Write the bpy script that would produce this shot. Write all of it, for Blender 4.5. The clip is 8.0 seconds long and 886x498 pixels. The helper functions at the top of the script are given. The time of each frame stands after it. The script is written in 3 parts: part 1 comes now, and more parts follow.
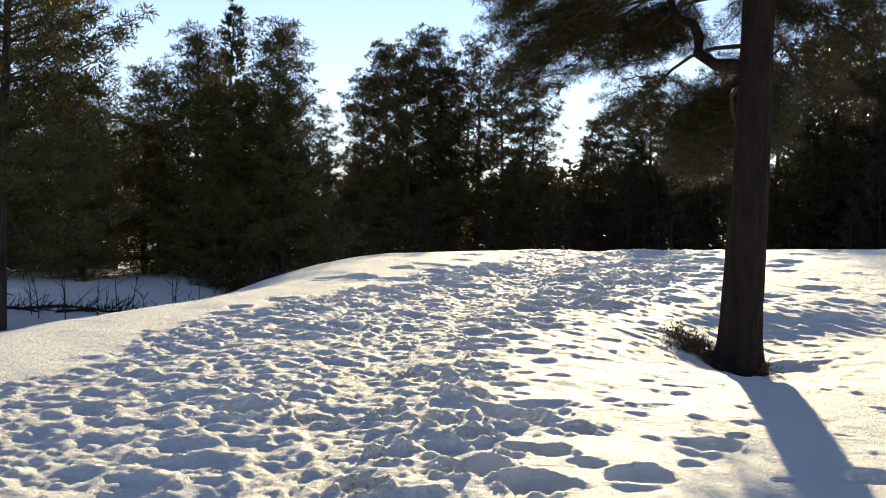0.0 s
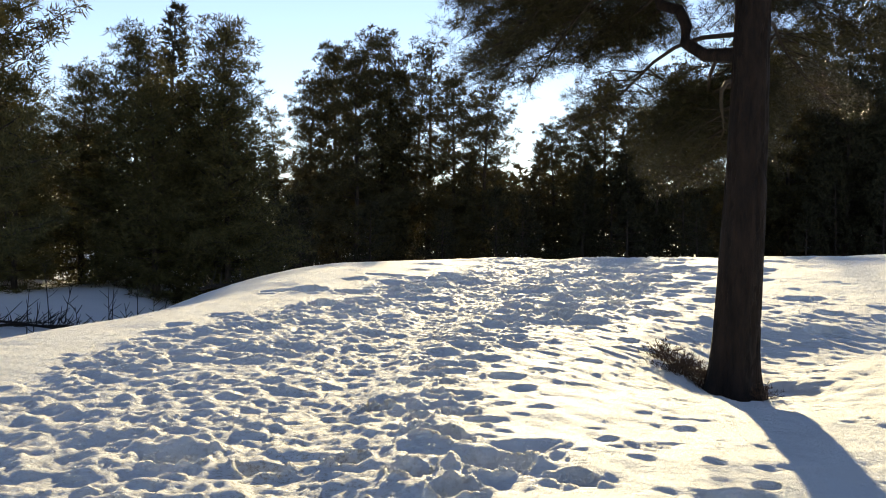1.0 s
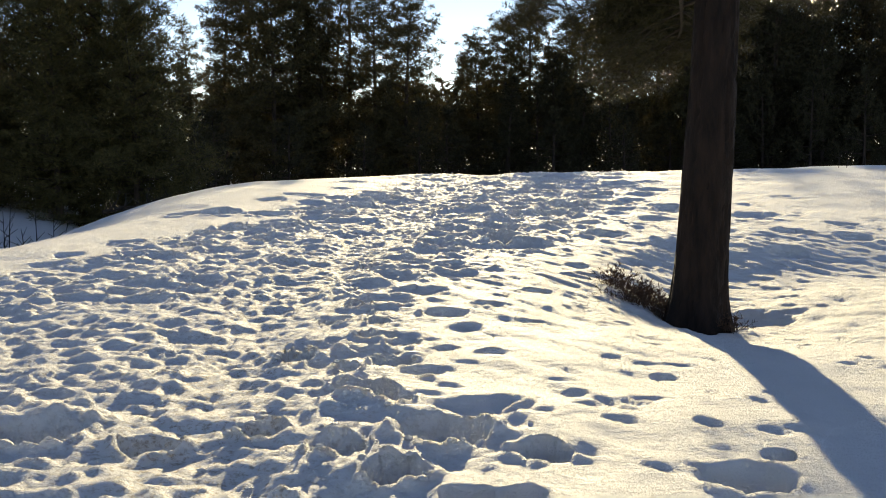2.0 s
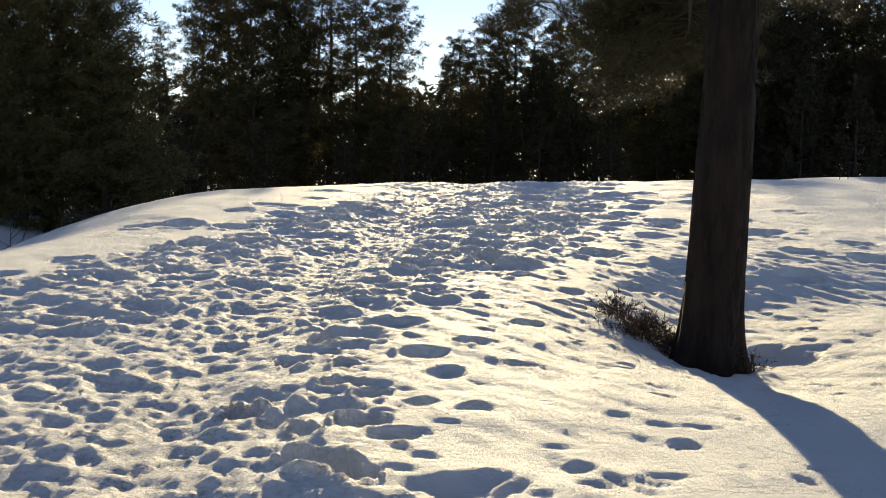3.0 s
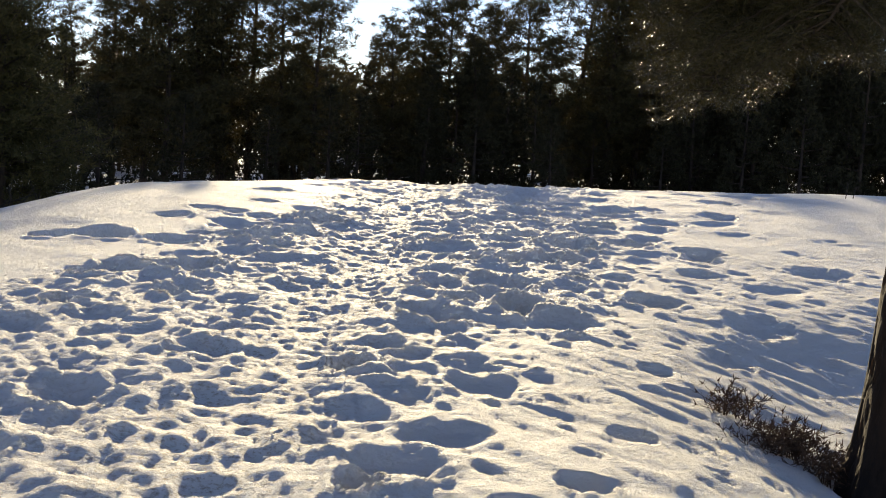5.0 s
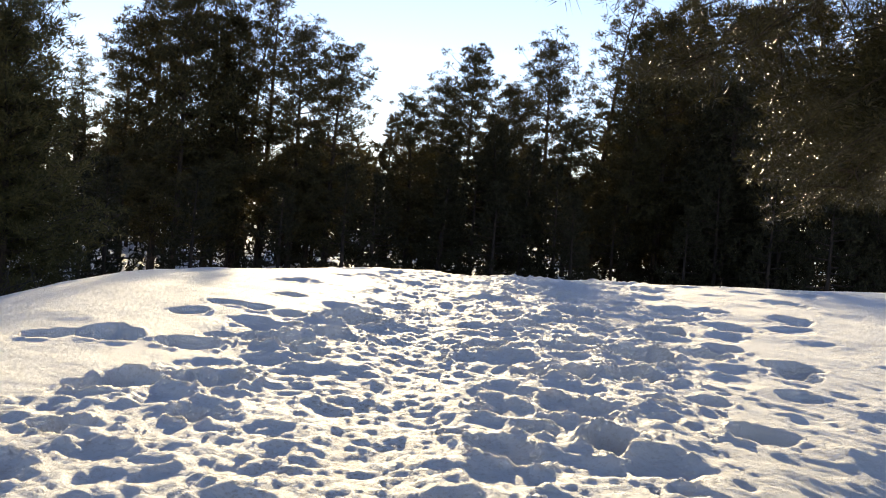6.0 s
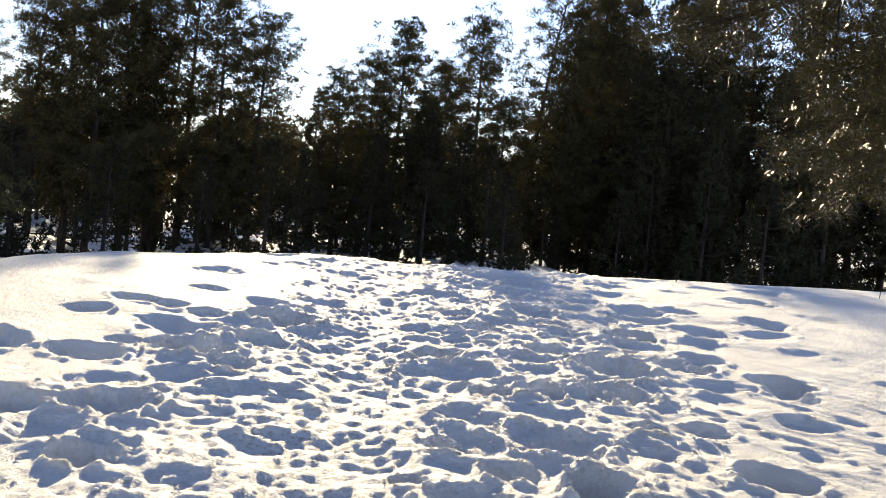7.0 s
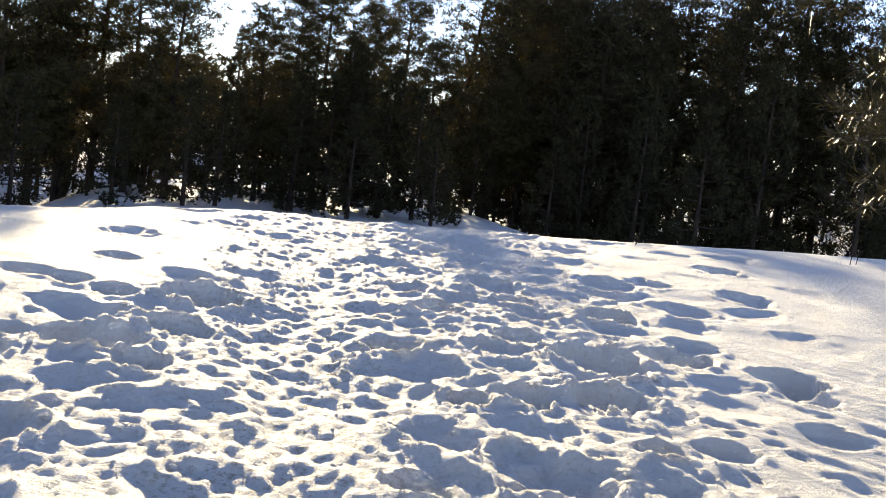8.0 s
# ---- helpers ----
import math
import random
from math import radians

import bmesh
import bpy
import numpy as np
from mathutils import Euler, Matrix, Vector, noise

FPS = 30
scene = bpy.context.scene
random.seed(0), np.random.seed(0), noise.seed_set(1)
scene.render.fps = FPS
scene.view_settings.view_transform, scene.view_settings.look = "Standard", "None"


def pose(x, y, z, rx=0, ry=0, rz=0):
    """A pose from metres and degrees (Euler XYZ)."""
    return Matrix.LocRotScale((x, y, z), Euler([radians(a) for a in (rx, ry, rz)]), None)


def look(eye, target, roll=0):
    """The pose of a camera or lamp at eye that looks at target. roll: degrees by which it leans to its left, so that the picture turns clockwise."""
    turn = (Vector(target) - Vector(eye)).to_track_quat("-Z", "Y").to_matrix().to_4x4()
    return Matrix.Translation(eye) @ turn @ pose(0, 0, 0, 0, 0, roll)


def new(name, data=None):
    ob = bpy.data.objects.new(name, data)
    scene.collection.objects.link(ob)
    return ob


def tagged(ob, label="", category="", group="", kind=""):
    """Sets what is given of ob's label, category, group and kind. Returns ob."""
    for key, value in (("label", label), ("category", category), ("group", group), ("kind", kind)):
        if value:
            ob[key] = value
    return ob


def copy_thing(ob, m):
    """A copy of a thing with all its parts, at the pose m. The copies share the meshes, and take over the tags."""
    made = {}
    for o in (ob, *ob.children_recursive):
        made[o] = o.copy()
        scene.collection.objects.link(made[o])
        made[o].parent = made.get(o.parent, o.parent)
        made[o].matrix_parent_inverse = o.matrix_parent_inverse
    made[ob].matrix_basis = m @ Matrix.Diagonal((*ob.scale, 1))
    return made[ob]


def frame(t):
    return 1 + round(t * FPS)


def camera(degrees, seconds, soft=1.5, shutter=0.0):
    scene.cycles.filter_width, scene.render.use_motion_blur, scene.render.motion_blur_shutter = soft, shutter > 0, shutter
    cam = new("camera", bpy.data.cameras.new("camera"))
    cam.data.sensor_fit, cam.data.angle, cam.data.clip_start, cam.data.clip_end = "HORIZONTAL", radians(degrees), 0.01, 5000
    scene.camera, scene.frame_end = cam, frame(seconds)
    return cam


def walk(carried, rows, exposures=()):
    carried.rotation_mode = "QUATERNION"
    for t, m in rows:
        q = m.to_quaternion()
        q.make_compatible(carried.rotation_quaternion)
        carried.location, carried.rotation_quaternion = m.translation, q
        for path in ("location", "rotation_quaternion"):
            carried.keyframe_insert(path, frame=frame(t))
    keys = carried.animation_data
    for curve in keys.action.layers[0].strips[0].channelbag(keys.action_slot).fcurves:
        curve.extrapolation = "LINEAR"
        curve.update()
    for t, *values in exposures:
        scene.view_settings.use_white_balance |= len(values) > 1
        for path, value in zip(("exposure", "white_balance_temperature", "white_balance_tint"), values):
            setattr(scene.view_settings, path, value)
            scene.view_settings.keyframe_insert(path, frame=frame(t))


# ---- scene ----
cam = camera(39.5, 8.0, soft=0.95)
PATH = [
    (0, (-0.092, 0.087, 1.433), (-0.267, 2.078, 1.379), 0.4),
    (0.5, (-0.187, 0.736, 1.442), (-0.282, 2.733, 1.396), -1.4),
    (1, (-0.299, 1.227, 1.446), (-0.39, 3.224, 1.402), 0.2),
    (1.5, (-0.38, 1.807, 1.425), (-0.424, 3.802, 1.286), -1.3),
    (1.7, (-0.415, 2.104, 1.411), (-0.401, 4.097, 1.238), -0.6),
    (2.8, (-0.303, 3.177, 1.495), (-0.25, 5.168, 1.31), -0.1),
    (3, (-0.35, 3.465, 1.474), (-0.286, 5.457, 1.299), 0.2),
    (3.5, (-0.555, 4.118, 1.503), (-0.427, 6.109, 1.362), 1.8),
    (4, (-0.774, 4.753, 1.545), (-0.607, 6.739, 1.372), 2.9),
    (4.2, (-0.814, 4.996, 1.52), (-0.631, 6.978, 1.327), 4.2),
    (5.3, (-1.147, 6.423, 1.642), (-0.915, 8.4, 1.441), 2.8),
    (5.5, (-1.232, 6.691, 1.634), (-1.001, 8.67, 1.46), 3.4),
    (6, (-1.249, 7.405, 1.686), (-1.04, 9.393, 1.611), 4.2),
    (6.5, (-1.315, 8.028, 1.751), (-1.099, 10.014, 1.659), 4.2),
    (7, (-1.273, 8.722, 1.727), (-0.937, 10.691, 1.626), 5.5),
    (7.5, (-1.245, 9.376, 1.765), (-0.809, 11.323, 1.632), 6.7),
    (8, (-1.255, 10.062, 1.782), (-0.787, 11.998, 1.604), 6.6),
]
walk(cam, [(t, look(eye, target, roll)) for t, eye, target, roll in PATH], [(0.0, 1.18, 8500, 25), (1.5, 1.13, 8600, 24), (3.5, 0.88, 8400, 27), (5.5, 1.14, 8350, 29), (6.5, 1.46, 8350, 29), (8.0, 1.64, 8350, 29)])

# ---- world, sun and exposure ----
SUN_ELEV, SUN_AZ = radians(11.7), radians(4.3)      # azimuth from +y towards +x
world = bpy.data.worlds.new("winter_sky")
scene.world = world
world.use_nodes = True
wn = world.node_tree
sky = wn.nodes.new("ShaderNodeTexSky")
sky.sky_type, sky.sun_disc = "NISHITA", False
sky.sun_elevation, sky.sun_rotation = SUN_ELEV, SUN_AZ
sky.altitude, sky.air_density, sky.dust_density, sky.ozone_density = 3000, 1.0, 0.01, 3.0
wn.links.new(sky.outputs["Color"], wn.nodes["Background"].inputs["Color"])
wn.nodes["Background"].inputs["Strength"].default_value = 0.105
sun_lamp = new("sun", bpy.data.lights.new("sun", "SUN"))
sun_lamp.data.energy, sun_lamp.data.angle, sun_lamp.data.color = 4.7, radians(0.5), (0.97, 1.0, 0.70)
sun_dir = Vector((math.sin(SUN_AZ) * math.cos(SUN_ELEV), math.cos(SUN_AZ) * math.cos(SUN_ELEV), math.sin(SUN_ELEV)))
sun_lamp.matrix_world = look(sun_dir * 60, (0, 0, 0))


# ---- materials ----
def material(name, rough=0.7, spec=0.3):
    m = bpy.data.materials.new(name)
    m.use_nodes = True
    n = m.node_tree.nodes
    b = n["Principled BSDF"]
    b.inputs["Roughness"].default_value = rough
    b.inputs["Specular IOR Level"].default_value = spec
    return m, n, m.node_tree.links, b


def noise_node(n, l, coords, scale, detail=4, rough=0.6):
    t = n.new("ShaderNodeTexNoise")
    t.inputs["Scale"].default_value, t.inputs["Detail"].default_value, t.inputs["Roughness"].default_value = scale, detail, rough
    l.new(coords, t.inputs["Vector"])
    return t.outputs["Fac"]


def ramp(n, l, fac, stops):
    r = n.new("ShaderNodeValToRGB")
    while len(r.color_ramp.elements) < len(stops):
        r.color_ramp.elements.new(0.5)
    for e, (p, c) in zip(r.color_ramp.elements, stops):
        e.position, e.color = p, (*c, 1)
    l.new(fac, r.inputs["Fac"])
    return r.outputs["Color"]


def bump(n, l, b, height, strength, distance, before=None):
    k = n.new("ShaderNodeBump")
    k.inputs["Strength"].default_value, k.inputs["Distance"].default_value = strength, distance
    l.new(height, k.inputs["Height"])
    if before:
        l.new(before, k.inputs["Normal"])
    l.new(k.outputs["Normal"], b.inputs["Normal"])
    return k.outputs["Normal"]


def snow_material():
    m, n, l, b = material("snow", 0.72, 0.09)
    b.inputs["Subsurface Weight"].default_value, b.inputs["Subsurface Scale"].default_value = 0.28, 0.045
    b.inputs["Subsurface Radius"].default_value = (1.0, 0.95, 0.9)
    c = n.new("ShaderNodeTexCoord").outputs["Object"]
    tone = ramp(n, l, noise_node(n, l, c, 1.3, 5), [(0.3, (0.86, 0.86, 0.85)), (0.7, (0.92, 0.92, 0.91))])
    litter = ramp(n, l, noise_node(n, l, c, 38, 3, 0.7), [(0.5, (1, 1, 1)), (0.68, (0.60, 0.52, 0.44))])
    mix = n.new("ShaderNodeMix")
    mix.data_type, mix.blend_type = "RGBA", "MULTIPLY"
    track = n.new("ShaderNodeAttribute")
    track.attribute_name = "trodden"
    l.new(track.outputs["Fac"], mix.inputs["Factor"])
    l.new(tone, mix.inputs["A"])
    l.new(litter, mix.inputs["B"])
    l.new(mix.outputs["Result"], b.inputs["Base Color"])
    turn = n.new("ShaderNodeMapping")
    turn.inputs["Rotation"].default_value, turn.inputs["Scale"].default_value = (0, 0, radians(53)), (5, 22, 8)
    l.new(c, turn.inputs["Vector"])
    wind = bump(n, l, b, noise_node(n, l, turn.outputs["Vector"], 1.0, 4, 0.65), 1.0, 0.036)
    first = bump(n, l, b, noise_node(n, l, c, 20, 7, 0.72), 1.0, 0.042, wind)
    bump(n, l, b, noise_node(n, l, c, 75, 3, 0.7), 1.0, 0.007, first)
    return m


def bark_material(name, dark, light, scale):
    m, n, l, b = material(name, 0.85, 0.2)
    c = n.new("ShaderNodeTexCoord").outputs["Object"]
    k = n.new("ShaderNodeMapping")
    k.inputs["Scale"].default_value = (1, 1, 0.22)
    l.new(c, k.inputs["Vector"])
    f = noise_node(n, l, k.outputs["Vector"], scale, 6, 0.65)
    l.new(ramp(n, l, f, [(0.35, dark), (0.62, light)]), b.inputs["Base Color"])
    bump(n, l, b, f, 0.8, 0.03)
    return m


def needle_material(name, dark, mid, light, rough=0.6, spec=0.1):
    m, n, l, b = material(name, rough, spec)
    g = n.new("ShaderNodeNewGeometry")
    o = n.new("ShaderNodeTexCoord").outputs["Object"]
    add = n.new("ShaderNodeMath")
    add.operation, add.inputs[1].default_value = "MULTIPLY_ADD", 0.55
    l.new(g.outputs["Random Per Island"], add.inputs[0])
    sub = n.new("ShaderNodeMath")
    sub.operation, sub.inputs[1].default_value = "MULTIPLY", 0.45
    l.new(noise_node(n, l, o, 0.9, 3), sub.inputs[0])
    l.new(sub.outputs["Value"], add.inputs[2])
    colour = ramp(n, l, add.outputs["Value"], [(0.1, dark), (0.5, mid), (0.9, light)])
    l.new(colour, b.inputs["Base Color"])
    glow = n.new("ShaderNodeBsdfTranslucent")
    l.new(colour, glow.inputs["Color"])
    mix = n.new("ShaderNodeMixShader")
    mix.inputs["Fac"].default_value = 0.10
    l.new(b.outputs["BSDF"], mix.inputs[1])
    l.new(glow.outputs["BSDF"], mix.inputs[2])
    l.new(mix.outputs["Shader"], n["Material Output"].inputs["Surface"])
    return m


def plain_material(name, a, c2, scale, rough=0.8):
    m, n, l, b = material(name, rough, 0.25)
    c = n.new("ShaderNodeTexCoord").outputs["Object"]
    l.new(ramp(n, l, noise_node(n, l, c, scale, 4), [(0.35, a), (0.65, c2)]), b.inputs["Base Color"])
    return m


SNOW = snow_material()
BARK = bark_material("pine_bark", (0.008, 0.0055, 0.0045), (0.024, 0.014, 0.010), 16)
BARK_FAR = bark_material("conifer_bark", (0.018, 0.014, 0.012), (0.085, 0.055, 0.038), 14)
TWIG = plain_material("dead_twig", (0.016, 0.012, 0.009), (0.05, 0.036, 0.027), 30)
NEEDLE = needle_material("pine_needles", (0.034, 0.028, 0.012), (0.070, 0.056, 0.022), (0.12, 0.092, 0.038))
NEEDLE_OLIVE = needle_material("olive_pine_needles", (0.040, 0.037, 0.013), (0.090, 0.078, 0.028), (0.155, 0.122, 0.048))
NEEDLE_NEAR = needle_material("long_pine_needles", (0.017, 0.017, 0.006), (0.038, 0.034, 0.012), (0.078, 0.064, 0.024), 0.38, 0.2)
NEEDLE_SPRUCE = needle_material("spruce_needles", (0.022, 0.019, 0.009), (0.046, 0.039, 0.018), (0.08, 0.065, 0.032))
HEATHER = plain_material("heather_twigs", (0.055, 0.032, 0.022), (0.15, 0.085, 0.055), 60)


# ---- mesh helpers ----
def mesh_from(name, verts, tris, mat, smooth=True):
    """A mesh from numpy arrays of corners and triangles or quads."""
    verts, tris = np.asarray(verts, np.float32), np.asarray(tris, np.int32)
    me = bpy.data.meshes.new(name)
    k = tris.shape[1]
    me.vertices.add(len(verts))
    me.vertices.foreach_set("co", verts.ravel())
    me.loops.add(tris.size)
    me.loops.foreach_set("vertex_index", tris.ravel())
    me.polygons.add(len(tris))
    me.polygons.foreach_set("loop_start", np.arange(len(tris), dtype=np.int32) * k)
    me.polygons.foreach_set("use_smooth", np.full(len(tris), smooth))
    me.materials.append(mat)
    me.update(calc_edges=True)
    return me


def part(name, me, parent, label=""):
    ob = new(name, me)
    ob.parent = parent
    return tagged(ob, label)


def tubes(lines, sides=5):
    """Corners and quads of tapered tubes along polylines of (x, y, z, radius)."""
    vs, fs, base = [], [], 0
    for line in lines:
        p = np.asarray(line, float)
        t = np.gradient(p[:, :3], axis=0)
        t /= np.linalg.norm(t, axis=1)[:, None] + 1e-9
        ref = np.where(np.abs(t[:, 2:3]) > 0.9, [[1.0, 0, 0]], [[0, 0, 1.0]])
        a = np.cross(t, ref)
        a /= np.linalg.norm(a, axis=1)[:, None] + 1e-9
        b = np.cross(t, a)
        ang = np.arange(sides) * 2 * np.pi / sides
        ring = p[:, None, :3] + p[:, None, 3:4] * (np.cos(ang)[None, :, None] * a[:, None] + np.sin(ang)[None, :, None] * b[:, None])
        vs.append(ring.reshape(-1, 3))
        n = len(p)
        i, j = np.meshgrid(np.arange(n - 1), np.arange(sides), indexing="ij")
        q = np.stack([i * sides + j, i * sides + (j + 1) % sides, (i + 1) * sides + (j + 1) % sides, (i + 1) * sides + j], -1)
        fs.append(q.reshape(-1, 4) + base)
        base += n * sides
    return np.concatenate(vs), np.concatenate(fs)


def unit(v):
    return v / (np.linalg.norm(v, axis=-1, keepdims=True) + 1e-9)


def needles(rng, centres, ways, count, shoot, length, width, spread=0.75):
    """Corners and triangles of needle tufts: count blades round a short shoot at every centre."""
    n = len(centres)
    c = np.repeat(centres, count, 0)
    w = np.repeat(ways, count, 0)
    base = c + w * (rng.random((n * count, 1)) * shoot)
    out = unit(w * 0.75 + unit(rng.normal(size=(n * count, 3))) * spread)
    side = unit(np.cross(out, rng.normal(size=(n * count, 3)))) * width * (0.6 + 0.7 * rng.random((n * count, 1)))
    tip = base + out * length * (0.65 + 0.6 * rng.random((n * count, 1)))
    v = np.stack([base - side * 0.5, base + side * 0.5, tip], 1).reshape(-1, 3)
    return v, np.arange(len(v)).reshape(-1, 3)


def clumps(rng, centres, ways, count, radius, length, width):
    """Corners and triangles of rounded, flattened clumps of needles that reach outwards and up from every centre."""
    n = len(centres) * count
    out = unit(rng.normal(size=(n, 3)) + 0.45 * np.repeat(ways, count, 0) + np.array([0, 0, 0.45]))
    size = np.repeat(rng.uniform(0.65, 1.25, (len(centres), 1)), count, 0)
    base = np.repeat(centres, count, 0) + out * radius * size * rng.random((n, 1)) ** 0.6 * np.array([1, 1, 0.55])
    lie = unit(out + 0.5 * rng.normal(size=(n, 3)))
    side = unit(np.cross(lie, rng.normal(size=(n, 3)))) * width * (0.6 + 0.7 * rng.random((n, 1)))
    tip = base + lie * length * (0.6 + 0.6 * rng.random((n, 1)))
    v = np.stack([base - side * 0.5, base + side * 0.5, tip], 1).reshape(-1, 3)
    return v, np.arange(len(v)).reshape(-1, 3)


# ---- noise for the ground ----
def lattice(seed):
    return np.random.default_rng(seed).random((256, 256))


TABLES = [lattice(k) for k in range(8)]


def value_noise(x, y, k):
    """Smooth noise from -1 to 1, one wave to a metre."""
    t = TABLES[k % 8]
    xi, yi = np.floor(x).astype(int), np.floor(y).astype(int)
    fx, fy = x - xi, y - yi
    fx, fy = fx * fx * fx * (fx * (fx * 6 - 15) + 10), fy * fy * fy * (fy * (fy * 6 - 15) + 10)
    a, b = t[xi & 255, yi & 255], t[(xi + 1) & 255, yi & 255]
    c, d = t[xi & 255, (yi + 1) & 255], t[(xi + 1) & 255, (yi + 1) & 255]
    return 2 * (a + (b - a) * fx + (c - a) * fy + (a - b - c + d) * fx * fy) - 1


def fractal(x, y, scale, octaves, k=0, gain=0.5):
    total, amp = 0.0, 1.0
    for o in range(octaves):
        total = total + amp * value_noise(x * scale + 17.3 * o, y * scale - 9.1 * o, k + o)
        scale, amp = scale * 2.03, amp * gain
    return total


def step(a, b, v):
    s = np.clip((v - a) / (b - a), 0, 1)
    return s * s * (3 - 2 * s)


# ---- the lie of the land ----
CREST_Y = [-40, -10, 0, 4, 7, 10, 12, 14, 15.3, 16.5, 17.5, 19, 20, 21.5, 22.5, 24, 28, 33, 40]
CREST_Z = [-0.4, -0.2, -0.05, 0.12, 0.26, 0.35, 0.42, 0.50, 0.565, 0.63, 0.69, 0.77, 0.81, 0.84, 0.83, 0.72, 0.15, -0.3, -0.8]
fine_y = np.linspace(-40, 40, 1601)
fine_z = np.interp(fine_y, CREST_Y, CREST_Z)
kernel = np.hanning(31) / np.hanning(31).sum()
fine_z = np.convolve(np.pad(fine_z, 15, mode="edge"), kernel, "valid")


def land(x, y):
    """Height of the snow without prints: a low mound that falls to a hollow on one side and to the wood behind."""
    x, y = np.asarray(x, float), np.asarray(y, float)
    mound = np.interp(y - 0.22 * np.clip(x - 2, 0, 6) + 1.0 * np.clip(-x - 0.4, 0, 5) * step(15, 20, y), fine_y, fine_z) + 0.012 * np.clip(x - 1.5, 0, 6) * step(14, 22, y)
    edge = np.interp(y, [0, 8, 11, 12.5, 14, 16, 18.5, 21, 24], [-5.7, -5.2, -4.9, -4.5, -3.9, -3.25, -2.95, -2.8, -2.4])
    off = np.clip(edge + 0.5 - x, 0, 4.2)
    mound = mound - 0.11 * off ** 2
    mound = mound - 0.10 * np.clip(x - 9, 0, 4) ** 2
    mound = mound - 0.27 * np.exp(-((x - 1.75) / 1.0) ** 2 - ((y - 10.75) / 1.5) ** 2)
    mound = mound - 0.17 * np.exp(-((y - 12.5) / 1.0) ** 2) * step(0.9, 2.2, x) * step(6.5, 4.5, x)
    floor = -0.45 - 1.35 * step(-8, -4.5, x) * step(20, 29, y) * step(95, 70, y) + 0.055 * np.clip(y - 17, 0, 12) * step(-5.5, -9, x) * step(36, 29, y) + 0.18 * fractal(x, y, 0.11, 3, 2) - 0.25 * step(-3, -9, x) * step(26, 16, y)
    k = 0.16
    return np.logaddexp(mound / k, floor / k) * k


TRAIL_Y = [0, 5.6, 7.9, 10.7, 13.2, 14.8, 16.7, 19, 21, 24]
TRAIL_X = [-1.0, -1.15, -1.34, -1.36, -0.95, -0.62, -0.36, -0.1, 0.35, 1.0]


def rows_of(text):
    return [[float(v) for v in row.split()] for row in text.strip().split(";")]


